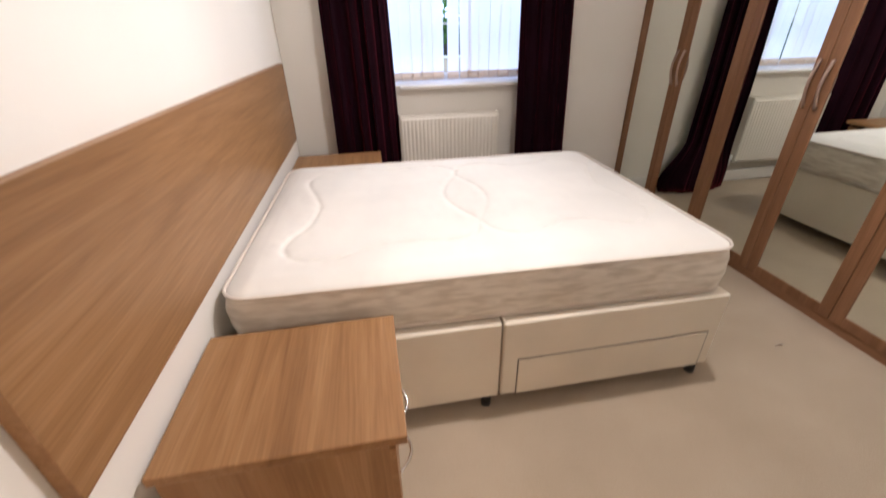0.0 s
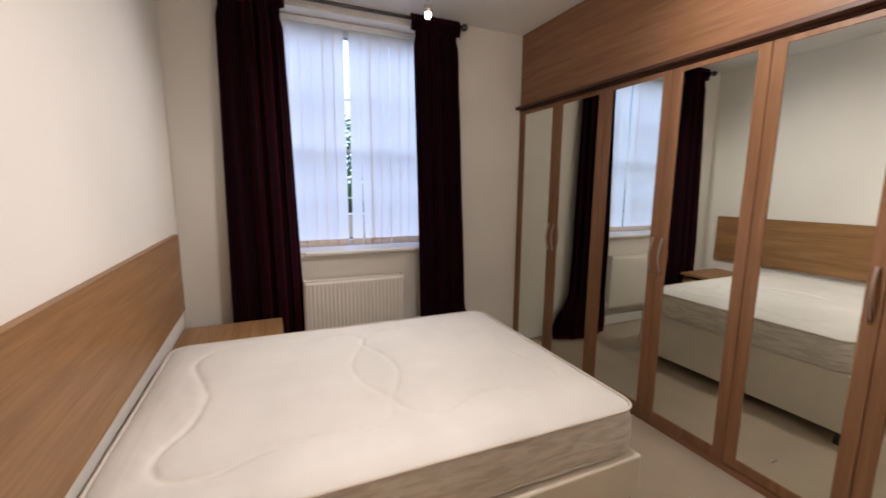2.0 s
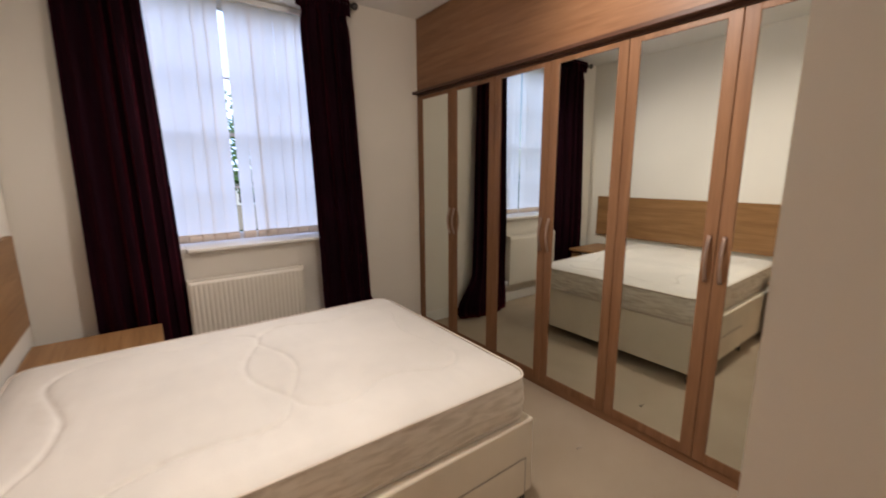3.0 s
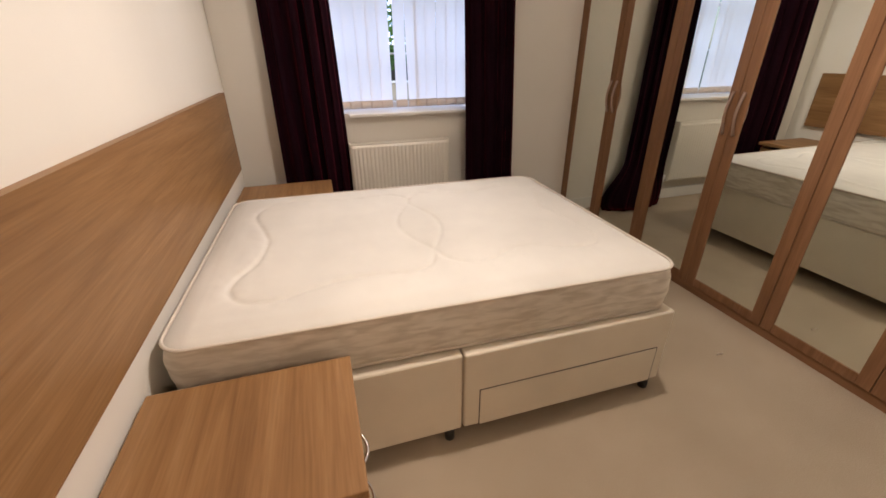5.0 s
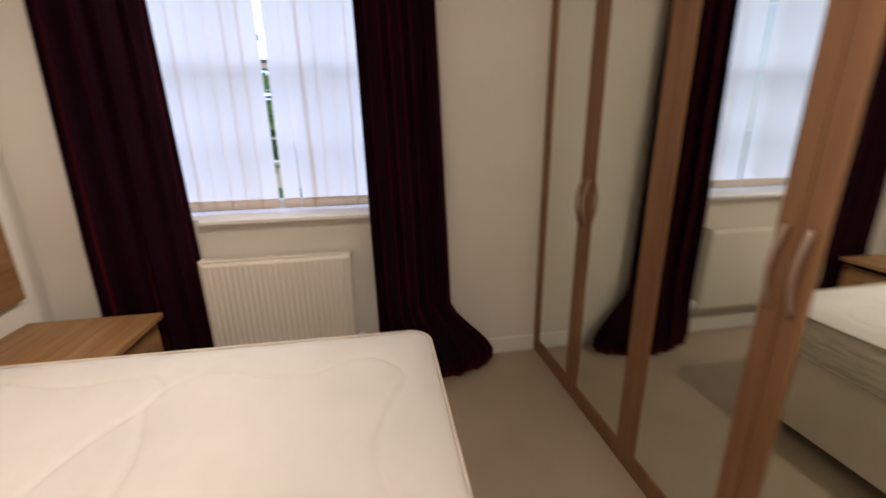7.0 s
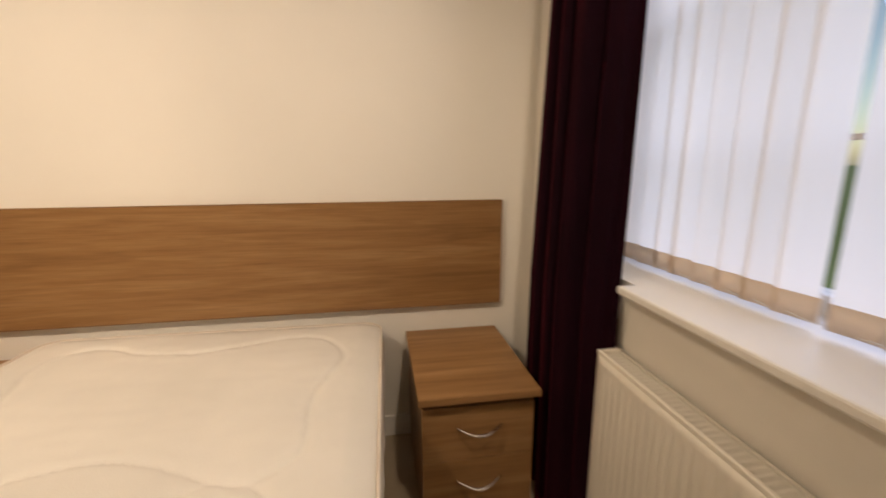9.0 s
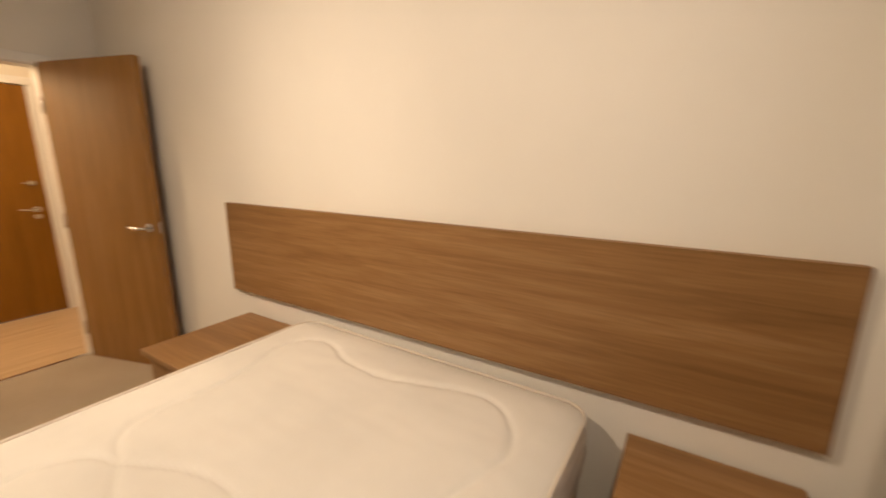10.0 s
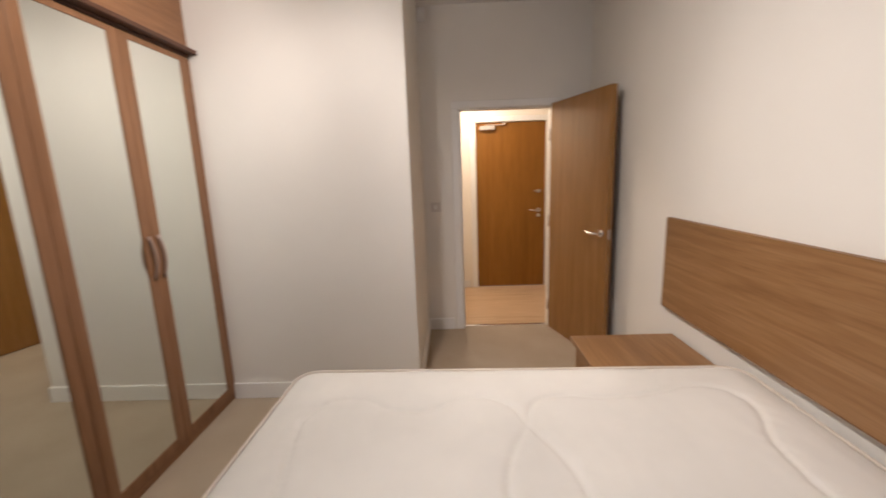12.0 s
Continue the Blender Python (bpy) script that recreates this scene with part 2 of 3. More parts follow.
def sheet(points, thick=0.0):
    """A smooth skin over rows of points, with thickness where given."""
    bm = bmesh.new()
    rows = [[bm.verts.new(p) for p in row] for row in points]
    for a, b in zip(rows, rows[1:]):
        for k in range(len(a) - 1):
            bm.faces.new((a[k], a[k + 1], b[k + 1], b[k])).smooth = True
    bmesh.ops.recalc_face_normals(bm, faces=bm.faces)
    if thick:
        bm.normal_update()
        back = [[bm.verts.new(v.co - v.normal * thick) for v in row] for row in rows]
        for a, b in zip(back, back[1:]):
            for k in range(len(a) - 1):
                bm.faces.new((a[k], b[k], b[k + 1], a[k + 1])).smooth = True
        rim = rows[0] + [r[-1] for r in rows[1:]] + rows[-1][-2::-1] + [r[0] for r in rows[-2:0:-1]]
        rim_back = back[0] + [r[-1] for r in back[1:]] + back[-1][-2::-1] + [r[0] for r in back[-2:0:-1]]
        for k in range(len(rim)):
            n = (k + 1) % len(rim)
            bm.faces.new((rim[k], rim_back[k], rim_back[n], rim[n]))
        bmesh.ops.recalc_face_normals(bm, faces=bm.faces)
    return bm


def obj(name, bm, mat, parent=None, label=""):
    me = bpy.data.meshes.new(name)
    bm.to_mesh(me)
    bm.free()
    me.materials.append(mat)
    ob = new(name, me)
    ob.parent = parent
    if label:
        ob["label"] = label
    return ob


def part(name, bm, mat, parent, label=""):
    return obj(name, bm, mat, parent, label)


def thing(name, x, y, z, label, category, group="", turn=0.0):
    ob = new(name)
    ob.empty_display_size = 0.1
    ob.matrix_world = pose(x, y, z, 0, 0, turn)
    return tagged(ob, label, category, group)


def structure(name, bm, mat, label, category):
    return tagged(obj(name, bm, mat), label, category, kind="structure")


# ---- large structure ----
T = 0.12
structure("wall_west", boxes((-T, 0, DOOR_Y - 0.12, ROOM_Y + 0.36, 0, CEIL)), WALL, "plain cream painted wall behind the bed", "wall")
structure("wall_north", boxes((0, WIN_X0, ROOM_Y, ROOM_Y + 0.36, 0, CEIL), (WIN_X1, EAST, ROOM_Y, ROOM_Y + 0.36, 0, CEIL),
                              (WIN_X0, WIN_X1, ROOM_Y, ROOM_Y + 0.36, 0, WIN_Z0), (WIN_X0, WIN_X1, ROOM_Y, ROOM_Y + 0.36, WIN_Z1, CEIL)),
          WALL, "cream painted wall with a deep window opening", "wall")
structure("wall_east", boxes((EAST, EAST + T, STUB_Y - 0.12, ROOM_Y + 0.36, 0, CEIL)), WALL, "plain cream wall behind the wardrobe", "wall")
structure("wall_stub", boxes((STUB_X, EAST, STUB_Y - 0.12, STUB_Y, 0, CEIL)), WALL, "white-cream wall at the end of the wardrobe", "wall")
structure("wall_recess", boxes((STUB_X, STUB_X + T, DOOR_Y, STUB_Y - 0.12, 0, CEIL)), WALL, "cream side wall of the door recess", "wall")
structure("wall_south", boxes((0, DOOR_X0 - 0.03, DOOR_Y - 0.12, DOOR_Y, 0, CEIL), (DOOR_X1 + 0.03, STUB_X + T, DOOR_Y - 0.12, DOOR_Y, 0, CEIL),
                              (DOOR_X0 - 0.03, DOOR_X1 + 0.03, DOOR_Y - 0.12, DOOR_Y, DOOR_H + 0.03, CEIL)), WALL, "cream wall with the bedroom doorway", "wall")
structure("floor", boxes((0, EAST, DOOR_Y - 0.06, ROOM_Y, -0.06, 0)), CARPET, "beige fitted carpet with a short pile", "carpet")
structure("ceiling", boxes((-T, EAST + T, DOOR_Y - 0.12, ROOM_Y + 0.36, CEIL, CEIL + 0.1)), CEILING, "plain white painted ceiling", "ceiling")

# hall beyond the door
structure("hall_wall_south", boxes((-1.6, 0.02, HALL_Y - 0.12, HALL_Y, 0, 2.5), (0.93, 1.9, HALL_Y - 0.12, HALL_Y, 0, 2.5),
                                   (0.02, 0.93, HALL_Y - 0.12, HALL_Y, 2.07, 2.5)), HALL_PAINT, "cream hall wall around the front door", "wall")
structure("hall_wall_west", boxes((-1.72, -1.6, HALL_Y - 0.12, DOOR_Y - 0.12, 0, 2.5)), HALL_PAINT, "plain cream hall end wall", "wall")
structure("hall_wall_east", boxes((1.9, 2.02, HALL_Y - 0.12, DOOR_Y - 0.12, 0, 2.5)), HALL_PAINT, "plain cream hall end wall", "wall")
structure("hall_wall_north", boxes((-1.6, -T, DOOR_Y - 0.12, DOOR_Y - 0.02, 0, 2.5), (STUB_X + T, 1.9, DOOR_Y - 0.12, DOOR_Y - 0.02, 0, 2.5)), HALL_PAINT, "cream hall wall", "wall")
structure("hall_ceiling", boxes((-1.72, 2.02, HALL_Y - 0.12, DOOR_Y - 0.12, 2.5, 2.6)), CEILING, "plain white hall ceiling", "ceiling")
hall_floor = structure("hall_floor", boxes((-1.6, 1.9, HALL_Y - 0.12, DOOR_Y - 0.06, -0.06, -0.012)), SHADOW, "pale wood laminate hall floor", "floor")

# baseboards
structure("baseboard", boxes((STUB_X - 0.015, WARD_X, STUB_Y, STUB_Y + 0.015, 0, 0.11), bevel=0.004), GLOSS, "white painted baseboard", "baseboard")
structure("baseboard", boxes((STUB_X - 0.015, STUB_X, DOOR_Y, STUB_Y, 0, 0.11), bevel=0.004), GLOSS, "white painted baseboard", "baseboard")
structure("baseboard", boxes((DOOR_X1 + 0.085, STUB_X - 0.016, DOOR_Y, DOOR_Y + 0.015, 0, 0.11), bevel=0.004), GLOSS, "white painted baseboard", "baseboard")
structure("baseboard", boxes((0, 0.015, DOOR_Y, ROOM_Y, 0, 0.11), bevel=0.004), GLOSS, "white painted baseboard", "baseboard")
structure("baseboard", boxes((0.016, WARD_X, ROOM_Y - 0.015, ROOM_Y, 0, 0.11), bevel=0.004), GLOSS, "white painted baseboard", "baseboard")
structure("baseboard", boxes((1.0, 1.9, HALL_Y, HALL_Y + 0.015, -0.01, 0.09), bevel=0.004), GLOSS, "white painted hall baseboard", "baseboard")

# door linings and architraves
for y0, y1, lab in ((DOOR_Y, DOOR_Y + 0.016, "white painted door architrave"), (DOOR_Y - 0.136, DOOR_Y - 0.12, "white painted hall-side architrave")):
    structure("trim", boxes((DOOR_X1 + 0.008, DOOR_X1 + 0.07, y0, y1, 0, DOOR_H + 0.008), (DOOR_X0 - 0.07, DOOR_X0 - 0.008, y0, y1, 0, DOOR_H + 0.008),
                            (DOOR_X0 - 0.07, DOOR_X1 + 0.07, y0, y1, DOOR_H + 0.008, DOOR_H + 0.07), bevel=0.004), GLOSS, lab, "architrave")
structure("door_lining", boxes((DOOR_X1, DOOR_X1 + 0.03, DOOR_Y - 0.12, DOOR_Y, 0, DOOR_H), (DOOR_X0 - 0.03, DOOR_X0, DOOR_Y - 0.12, DOOR_Y, 0, DOOR_H),
                               (DOOR_X0 - 0.03, DOOR_X1 + 0.03, DOOR_Y - 0.12, DOOR_Y, DOOR_H, DOOR_H + 0.03),
                               (DOOR_X1 - 0.012, DOOR_X1, DOOR_Y - 0.085, DOOR_Y - 0.05, 0, DOOR_H)), GLOSS, "white painted door lining with a stop", "door frame")
structure("threshold_bar", boxes((DOOR_X0, DOOR_X1, DOOR_Y - 0.08, DOOR_Y - 0.045, -0.004, 0.006), bevel=0.003), CHROME, "thin metal threshold strip between carpet and laminate", "threshold")
structure("trim", boxes((0.90, 0.965, HALL_Y, HALL_Y + 0.016, 0, 2.042), (-0.015, 0.05, HALL_Y, HALL_Y + 0.016, 0, 2.042),
                        (-0.015, 0.965, HALL_Y, HALL_Y + 0.016, 2.042, 2.105), bevel=0.004), GLOSS, "white painted front door architrave", "architrave")
structure("door_lining", boxes((0.90, 0.93, HALL_Y - 0.12, HALL_Y, 0, 2.04), (0.02, 0.05, HALL_Y - 0.12, HALL_Y, 0, 2.04),
                               (0.02, 0.93, HALL_Y - 0.12, HALL_Y, 2.04, 2.07)), GLOSS, "white painted front door lining", "door frame")


# ---- doors ----
def lever(parent, x, y, z, way, out):
    """Lever handle on a round rose; way: direction of the lever along x, out: direction off the leaf along y."""
    h = part("door_handle", tube([(x, y, z), (x, y + 0.008 * out, z)], 0.026, 20), CHROME, parent, "chrome lever handle on a round rose")
    part("lever", tube([(x, y + 0.006 * out, z), (x, y + 0.045 * out, z), (x + 0.012 * way, y + 0.055 * out, z), (x + 0.05 * way, y + 0.056 * out, z - 0.003),
                        (x + 0.09 * way, y + 0.054 * out, z + 0.003), (x + 0.125 * way, y + 0.050 * out, z + 0.009)], [0.009, 0.009, 0.009, 0.0085, 0.008, 0.006], 12), CHROME, h)
    return h


LEAF_TURN = math.degrees(math.atan2(0.756, -0.226))
leaf = thing("door_1", DOOR_X0 + 0.004, DOOR_Y + 0.005, 0.006, "open honey oak veneer bedroom door with a chrome lever handle", "door", turn=LEAF_TURN)
leaf["kind"] = "structure"
part("door_leaf", boxes((0.0, 0.790, -0.002, 0.042, 0.0, 2.012), bevel=0.002), DOOR_WOOD, leaf)
lever(leaf, 0.731, -0.002, 0.985, -1, -1)
lever(leaf, 0.731, 0.042, 0.985, -1, 1)
part("latch_plate", boxes((0.7895, 0.792, 0.014, 0.028, 0.95, 1.02)), CHROME, leaf)
for hz in (0.22, 1.0, 1.75):
    part("hinge", tube([(-0.005, -0.006, hz - 0.05), (-0.005, -0.006, hz + 0.05)], 0.006, 10), CHROME, leaf)

front = thing("door_2", 0.05, HALL_Y - 0.06, 0.006, "closed orange oak veneer flat front door with a closer", "door")
front["kind"] = "structure"
part("door_leaf", boxes((0.003, 0.847, 0.0, 0.05, 0.0, 2.03), bevel=0.002), FRONT_WOOD, front)
lever(front, 0.085, 0.05, 0.965, 1, 1)
cyl = part("lock", tube([(0.085, 0.05, 1.20), (0.085, 0.058, 1.20)], 0.022, 18), CHROME, front, "chrome night latch with a turn knob")
part("thumb_turn", boxes((0.06, 0.145, 0.056, 0.072, 1.193, 1.207), bevel=0.004), CHROME, cyl)
part("lock_case", tube([(0.085, 0.05, 0.90), (0.085, 0.056, 0.90)], 0.022, 18), CHROME, front)
closer = thing("door_closer", 0.05, HALL_Y - 0.01, 0.0, "silver overhead door closer with a folding arm", "door closer")
part("body", boxes((0.62, 0.80, 0.0, 0.05, 1.945, 1.995), bevel=0.006), CHROME, closer)
part("arm", boxes((0.52, 0.74, 0.018, 0.036, 2.0, 2.010), (0.50, 0.53, 0.012, 0.05, 2.0, 2.03), bevel=0.002), CHROME, closer)


# ---- window ----
win = thing("window_1", (WIN_X0 + WIN_X1) / 2, ROOM_Y + 0.285, WIN_Z0, "white framed sash window with glazing bars behind a blind", "window")
win["kind"] = "structure"
W2, WH = (WIN_X1 - WIN_X0) / 2, WIN_Z1 - WIN_Z0
part("window_frame", boxes((-W2, -W2 + 0.06, 0, 0.07, 0, WH), (W2 - 0.06, W2, 0, 0.07, 0, WH), (-W2 + 0.06, W2 - 0.06, 0, 0.07, 0, 0.07),
                           (-W2 + 0.06, W2 - 0.06, 0, 0.07, WH - 0.06, WH), bevel=0.004), UPVC, win)
part("meeting_rail", boxes((-W2 + 0.06, W2 - 0.06, 0.034, 0.056, 0.813, 0.841), bevel=0.004), UPVC, win)
for gx in (-0.25, 0.25):
    part("glazing_bar", boxes((gx - 0.010, gx + 0.010, 0.034, 0.050, 0.07, 0.80)), UPVC, win)
    part("glazing_bar", boxes((gx - 0.010, gx + 0.010, 0.034, 0.050, 0.86, WH - 0.06)), UPVC, win)
for gz in (0.43, 1.24):
    part("glazing_bar", boxes((-W2 + 0.06, W2 - 0.06, 0.036, 0.048, gz - 0.007, gz + 0.007)), UPVC, win)
for z0, z1 in ((0.07, 0.80), (0.86, WH - 0.06)):
    pane = part("pane", boxes((-W2 + 0.06, W2 - 0.06, 0.033, 0.037, z0, z1)), GLASS, win)
    pane.visible_shadow = False
structure("window_sill", boxes((0.812, 1.74, ROOM_Y - 0.060, ROOM_Y + 0.285, WIN_Z0 + 0.001, WIN_Z0 + 0.026), bevel=0.006), GLOSS, "white painted window sill board", "window sill")
structure("window_sill", boxes((WIN_X0 + 0.001, 0.812, ROOM_Y, ROOM_Y + 0.285, WIN_Z0, WIN_Z0 + 0.024), (1.74, WIN_X1 - 0.001, ROOM_Y, ROOM_Y + 0.285, WIN_Z0, WIN_Z0 + 0.024)),
          GLOSS, "white painted end of the window sill", "window sill")

# ---- vertical blind ----
BLIND_Y = ROOM_Y + 0.155
blind = thing("vertical_blind", 0, BLIND_Y, 0, "white fabric vertical blind, nearly closed", "blind")
part("headrail", boxes((WIN_X0 + 0.02, WIN_X1 - 0.02, -0.022, 0.022, 2.700, 2.740), bevel=0.004), UPVC, blind)
VX = [1.134 - 0.081 * k for k in range(8, -1, -1)] + [1.258 + 0.081 * k + (0.010 if k > 3 else 0.0) for k in range(9)]
sway = random.Random(4)
VX = [x + (sway.uniform(-0.006, 0.006) if n not in (8, 9) else 0.0) for n, x in enumerate(VX)]


def vane(tilt):
    rows = []
    for z in (0.0, 0.4, 0.8, 1.2, 1.56):
        row = []
        for k in range(7):
            u = -0.046 + 0.092 * k / 6
            w = 0.0025 * (1 - (u / 0.046) ** 2)
            row.append((u * math.cos(tilt) - w * math.sin(tilt), u * math.sin(tilt) + w * math.cos(tilt), z))
        rows.append(row)
    return rows


for k, vx in enumerate(VX):
    tilt = radians(5 + sway.uniform(-3, 5))
    if k == 13:
        tilt = radians(9)
    lean = 0.017 if k == 10 else sway.uniform(-0.004, 0.004)
    rows = vane(tilt)
    v = part("vane", sheet([[(vx + x + lean * (1 - z / 1.56) ** 3, y, 1.062 + z * 1.051) for x, y, z in row] for row in rows]), VANE, blind)
    part("hem", sheet([[(vx + lean + x * 1.01, y - 0.001, 1.012 + 0.028 * j) for x, y, _ in rows[0]] for j in range(3)], 0.004), HEM, v, "weighted bottom pocket")
part("chain", tube([(VX[0] + 0.081 * k / 2, 0.004 * (k % 2), 1.02 - 0.006 * (k % 2)) for k in range(35)], 0.0012, 5), PLASTIC, blind)

# ---- radiator ----
rad = thing("radiator", 0.785, ROOM_Y, 0.0, "white panel radiator on brackets under the window", "radiator")
RW, RZ0, RZ1, RF = 0.79, 0.20, 0.787, -0.088
cols, pts = 24, []
for k in range(cols):
    x0 = 0.03 + (RW - 0.06) * k / cols
    s = (RW - 0.06) / cols
    pts += [(x0 + s * 0.04, RF + 0.006), (x0 + s * 0.22, RF), (x0 + s * 0.62, RF), (x0 + s * 0.80, RF + 0.006)]
pts = [(0.004, RF + 0.003), (0.026, RF + 0.003)] + pts + [(RW - 0.026, RF + 0.003), (RW - 0.004, RF + 0.003)]
zs = [RZ0 + 0.004, RZ0 + 0.03, RZ0 + 0.045, RZ1 - 0.055, RZ1 - 0.04, RZ1 - 0.012]
part("front_panel", sheet([[(x, RF + 0.003 if n in (0, 1, 4, 5) else y, z) for x, y in pts] for n, z in enumerate(zs)], -0.004), ENAMEL, rad)
part("back_panel", boxes((0.01, RW - 0.01, -0.020, -0.012, RZ0, RZ1 - 0.006), bevel=0.003), ENAMEL, rad)
part("top_rail", boxes((0.0, RW, RF - 0.001, RF + 0.010, RZ1 - 0.016, RZ1), bevel=0.003), ENAMEL, rad)
for sx in (0.0, RW - 0.012):
    part("end_cap", boxes((sx, sx + 0.012, RF + 0.011, -0.011, RZ1 - 0.014, RZ1), bevel=0.002), ENAMEL, rad)
part("top_grille", boxes(*[(0.016 + 0.0190 * k, 0.027 + 0.0190 * k, RF + 0.011, -0.021, RZ1 - 0.016, RZ1 - 0.012) for k in range(40)]), ENAMEL, rad, "slotted white top grille")
part("convector", boxes(*[(0.03 + 0.0243 * k, 0.034 + 0.0243 * k, RF + 0.016, -0.021, RZ0 + 0.04, RZ1 - 0.05) for k in range(31)]), ENAMEL, rad, "welded convector fins between the panels")
for sx in (0.0, RW - 0.004):
    part("side_panel", boxes((sx, sx + 0.004, RF + 0.004, -0.012, RZ0, RZ1 - 0.014)), ENAMEL, rad)
for bx in (0.16, RW - 0.16):
    part("bracket", boxes((bx - 0.015, bx + 0.015, -0.012, 0.0, RZ0 + 0.06, RZ1 - 0.06)), ENAMEL, rad)
valve = part("valve", tube([(RW + 0.03, -0.06, 0.17), (RW + 0.03, -0.06, 0.27)], [0.014, 0.018], 14), PLASTIC, rad, "white radiator valve on a pipe")
part("valve_tail", tube([(RW - 0.006, -0.06, 0.215), (RW + 0.03, -0.06, 0.215)], 0.008, 10), CHROME, valve)
part("pipe", tube([(RW + 0.03, -0.06, 0.18), (RW + 0.03, -0.06, 0.0)], 0.0075, 10), CHROME, valve)


# ---- curtains ----
pole = thing("curtain_pole", 0, ROOM_Y - 0.080, 2.775, "dark metal curtain pole with ball finials", "curtain pole")
part("rod", tube([(0.26, 0, 0), (2.085, 0, 0)], 0.014, 14), STEEL, pole)
for fx in (0.23, 2.108):
    bmf = bmesh.new()
    bmesh.ops.create_uvsphere(bmf, u_segments=18, v_segments=12, radius=0.028)
    bmesh.ops.translate(bmf, verts=bmf.verts, vec=(fx, 0, 0))
    for f in bmf.faces:
        f.smooth = True
    part("finial", bmf, STEEL, pole)
for bx in (0.30, 2.065):
    part("bracket", tube([(bx, 0.080, 0), (bx, 0.0, 0)], 0.008, 10), STEEL, pole)


def curtain(name, x0t, x1t, x0b, x1b, seed, label, flare=0.0, lip=0.0):
    rnd = random.Random(seed)
    folds = 4.4
    ph = [rnd.uniform(0, 6.28) for _ in range(4)]
    rows = []
    NZ, NX = 46, 110
    for j in range(NZ + 1):
        v = j / NZ
        z = 2.775 - v * 2.765
        e = v ** 0.9
        pinch = 1 - 0.10 * math.exp(-((v - 0.035) / 0.02) ** 2)
        a, b = x0t + (x0b - x0t) * e, x1t + (x1b - x1t) * e
        f = min(1.0, max(0.0, (v - 0.84) / 0.125))
        spread = flare * f * f * (3 - 2 * f) * (1 - 0.22 * max(0.0, (v - 0.965) / 0.035) ** 2)
        b += spread
        depth = (0.034 + 0.014 * e) * (1 - 0.75 * min(1.0, spread / 0.2))
        row = []
        for i in range(NX + 1):
            u = i / NX
            wob = u + 0.03 * math.sin(5 * u + ph[0] + 0.8 * v) + 0.010 * math.sin(17 * u + ph[1])
            s = math.sin(2 * math.pi * folds * wob + ph[2])
            s = math.copysign(abs(s) ** 0.8, s)
            y = -0.045 - depth * s * (0.70 + 0.30 * math.sin(7 * u + ph[3])) - 0.012 * math.sin(3 * u + 2 * v) - 0.005 * math.sin(2 * math.pi * 12.3 * wob + ph[1] + 0.7 * math.sin(5 * v))
            y = min(y, -0.028) - lip * max(0.0, (u - 0.72) / 0.28) ** 1.5
            y += 0.045 * min(1.0, max(0.0, (z - 0.9) / 1.5))
            if spread:
                y -= spread * 0.55 * (0.3 + math.sin(math.pi * min(1.0, u * 0.95)))
            xc = (a + b) / 2
            x = a + (b - a) * u
            x = xc + (x - xc) * pinch + 0.008 * math.sin(4 * math.pi * folds * wob)
            row.append((x, y, z))
        rows.append(row)
    c = thing(name, 0, ROOM_Y - 0.065, 0.0, label, "curtain", "pair of window curtains")
    part("drape", sheet(rows, 0.003), VELVET, c)
    head = []
    for j in range(6):
        v = j / 5
        row = []
        for i in range(NX + 1):
            u = i / NX
            s = math.sin(2 * math.pi * 15 * u + ph[1])
            bulge = math.sin(math.pi * min(1, v * 1.15))
            row.append((x0t - 0.012 + (x1t - x0t + 0.024) * u, -0.011 - 0.014 * s - 0.018 * bulge, 2.808 - 0.118 * v))
        head.append(row)
    part("heading", sheet(head, 0.004), VELVET, c, "gathered pencil-pleat heading")
    return c


curtain("curtain", 0.318, 0.734, 0.290, 0.795, 3, "full-length dark aubergine velvet curtain beside the window", 0.0, -0.066)
curtain("curtain", 1.665, 2.06, 1.70, 2.16, 8, "full-length dark aubergine velvet curtain trailing on the carpet", 0.245)

# ---- wardrobe ----
N_DOORS, W0, W1 = 6, 1.125, ROOM_Y - 0.02
DW = (W1 - W0) / N_DOORS
DZ0, DZ1, ST = 0.05, 2.175, 0.058
ward = thing("wardrobe_surround", WARD_X, 0, 0, "brown wood-effect surround of a fitted wardrobe", "wardrobe frame")
part("fascia", boxes((0.0, 0.02, W0 - 0.018, ROOM_Y - 0.002, 2.215, CEIL - 0.002), bevel=0.001), WARD_Y, ward, "tall wood-effect fascia board up to the ceiling")
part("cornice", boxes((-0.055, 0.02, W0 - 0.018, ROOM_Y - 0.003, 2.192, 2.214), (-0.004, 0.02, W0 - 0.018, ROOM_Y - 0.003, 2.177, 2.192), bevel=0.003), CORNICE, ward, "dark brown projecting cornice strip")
part("plinth", boxes((0.008, 0.026, W0 - 0.018, ROOM_Y - 0.003, 0.0, 0.05)), WARD_Y, ward)
part("end_panel", boxes((0.0, 0.59, W0 - 0.018, W0 - 0.002, 0.0, 2.172)), WARD_Z, ward)
part("filler", boxes((0.0, 0.02, W1 + 0.001, ROOM_Y - 0.002, 0.0, 2.172)), WARD_Z, ward)


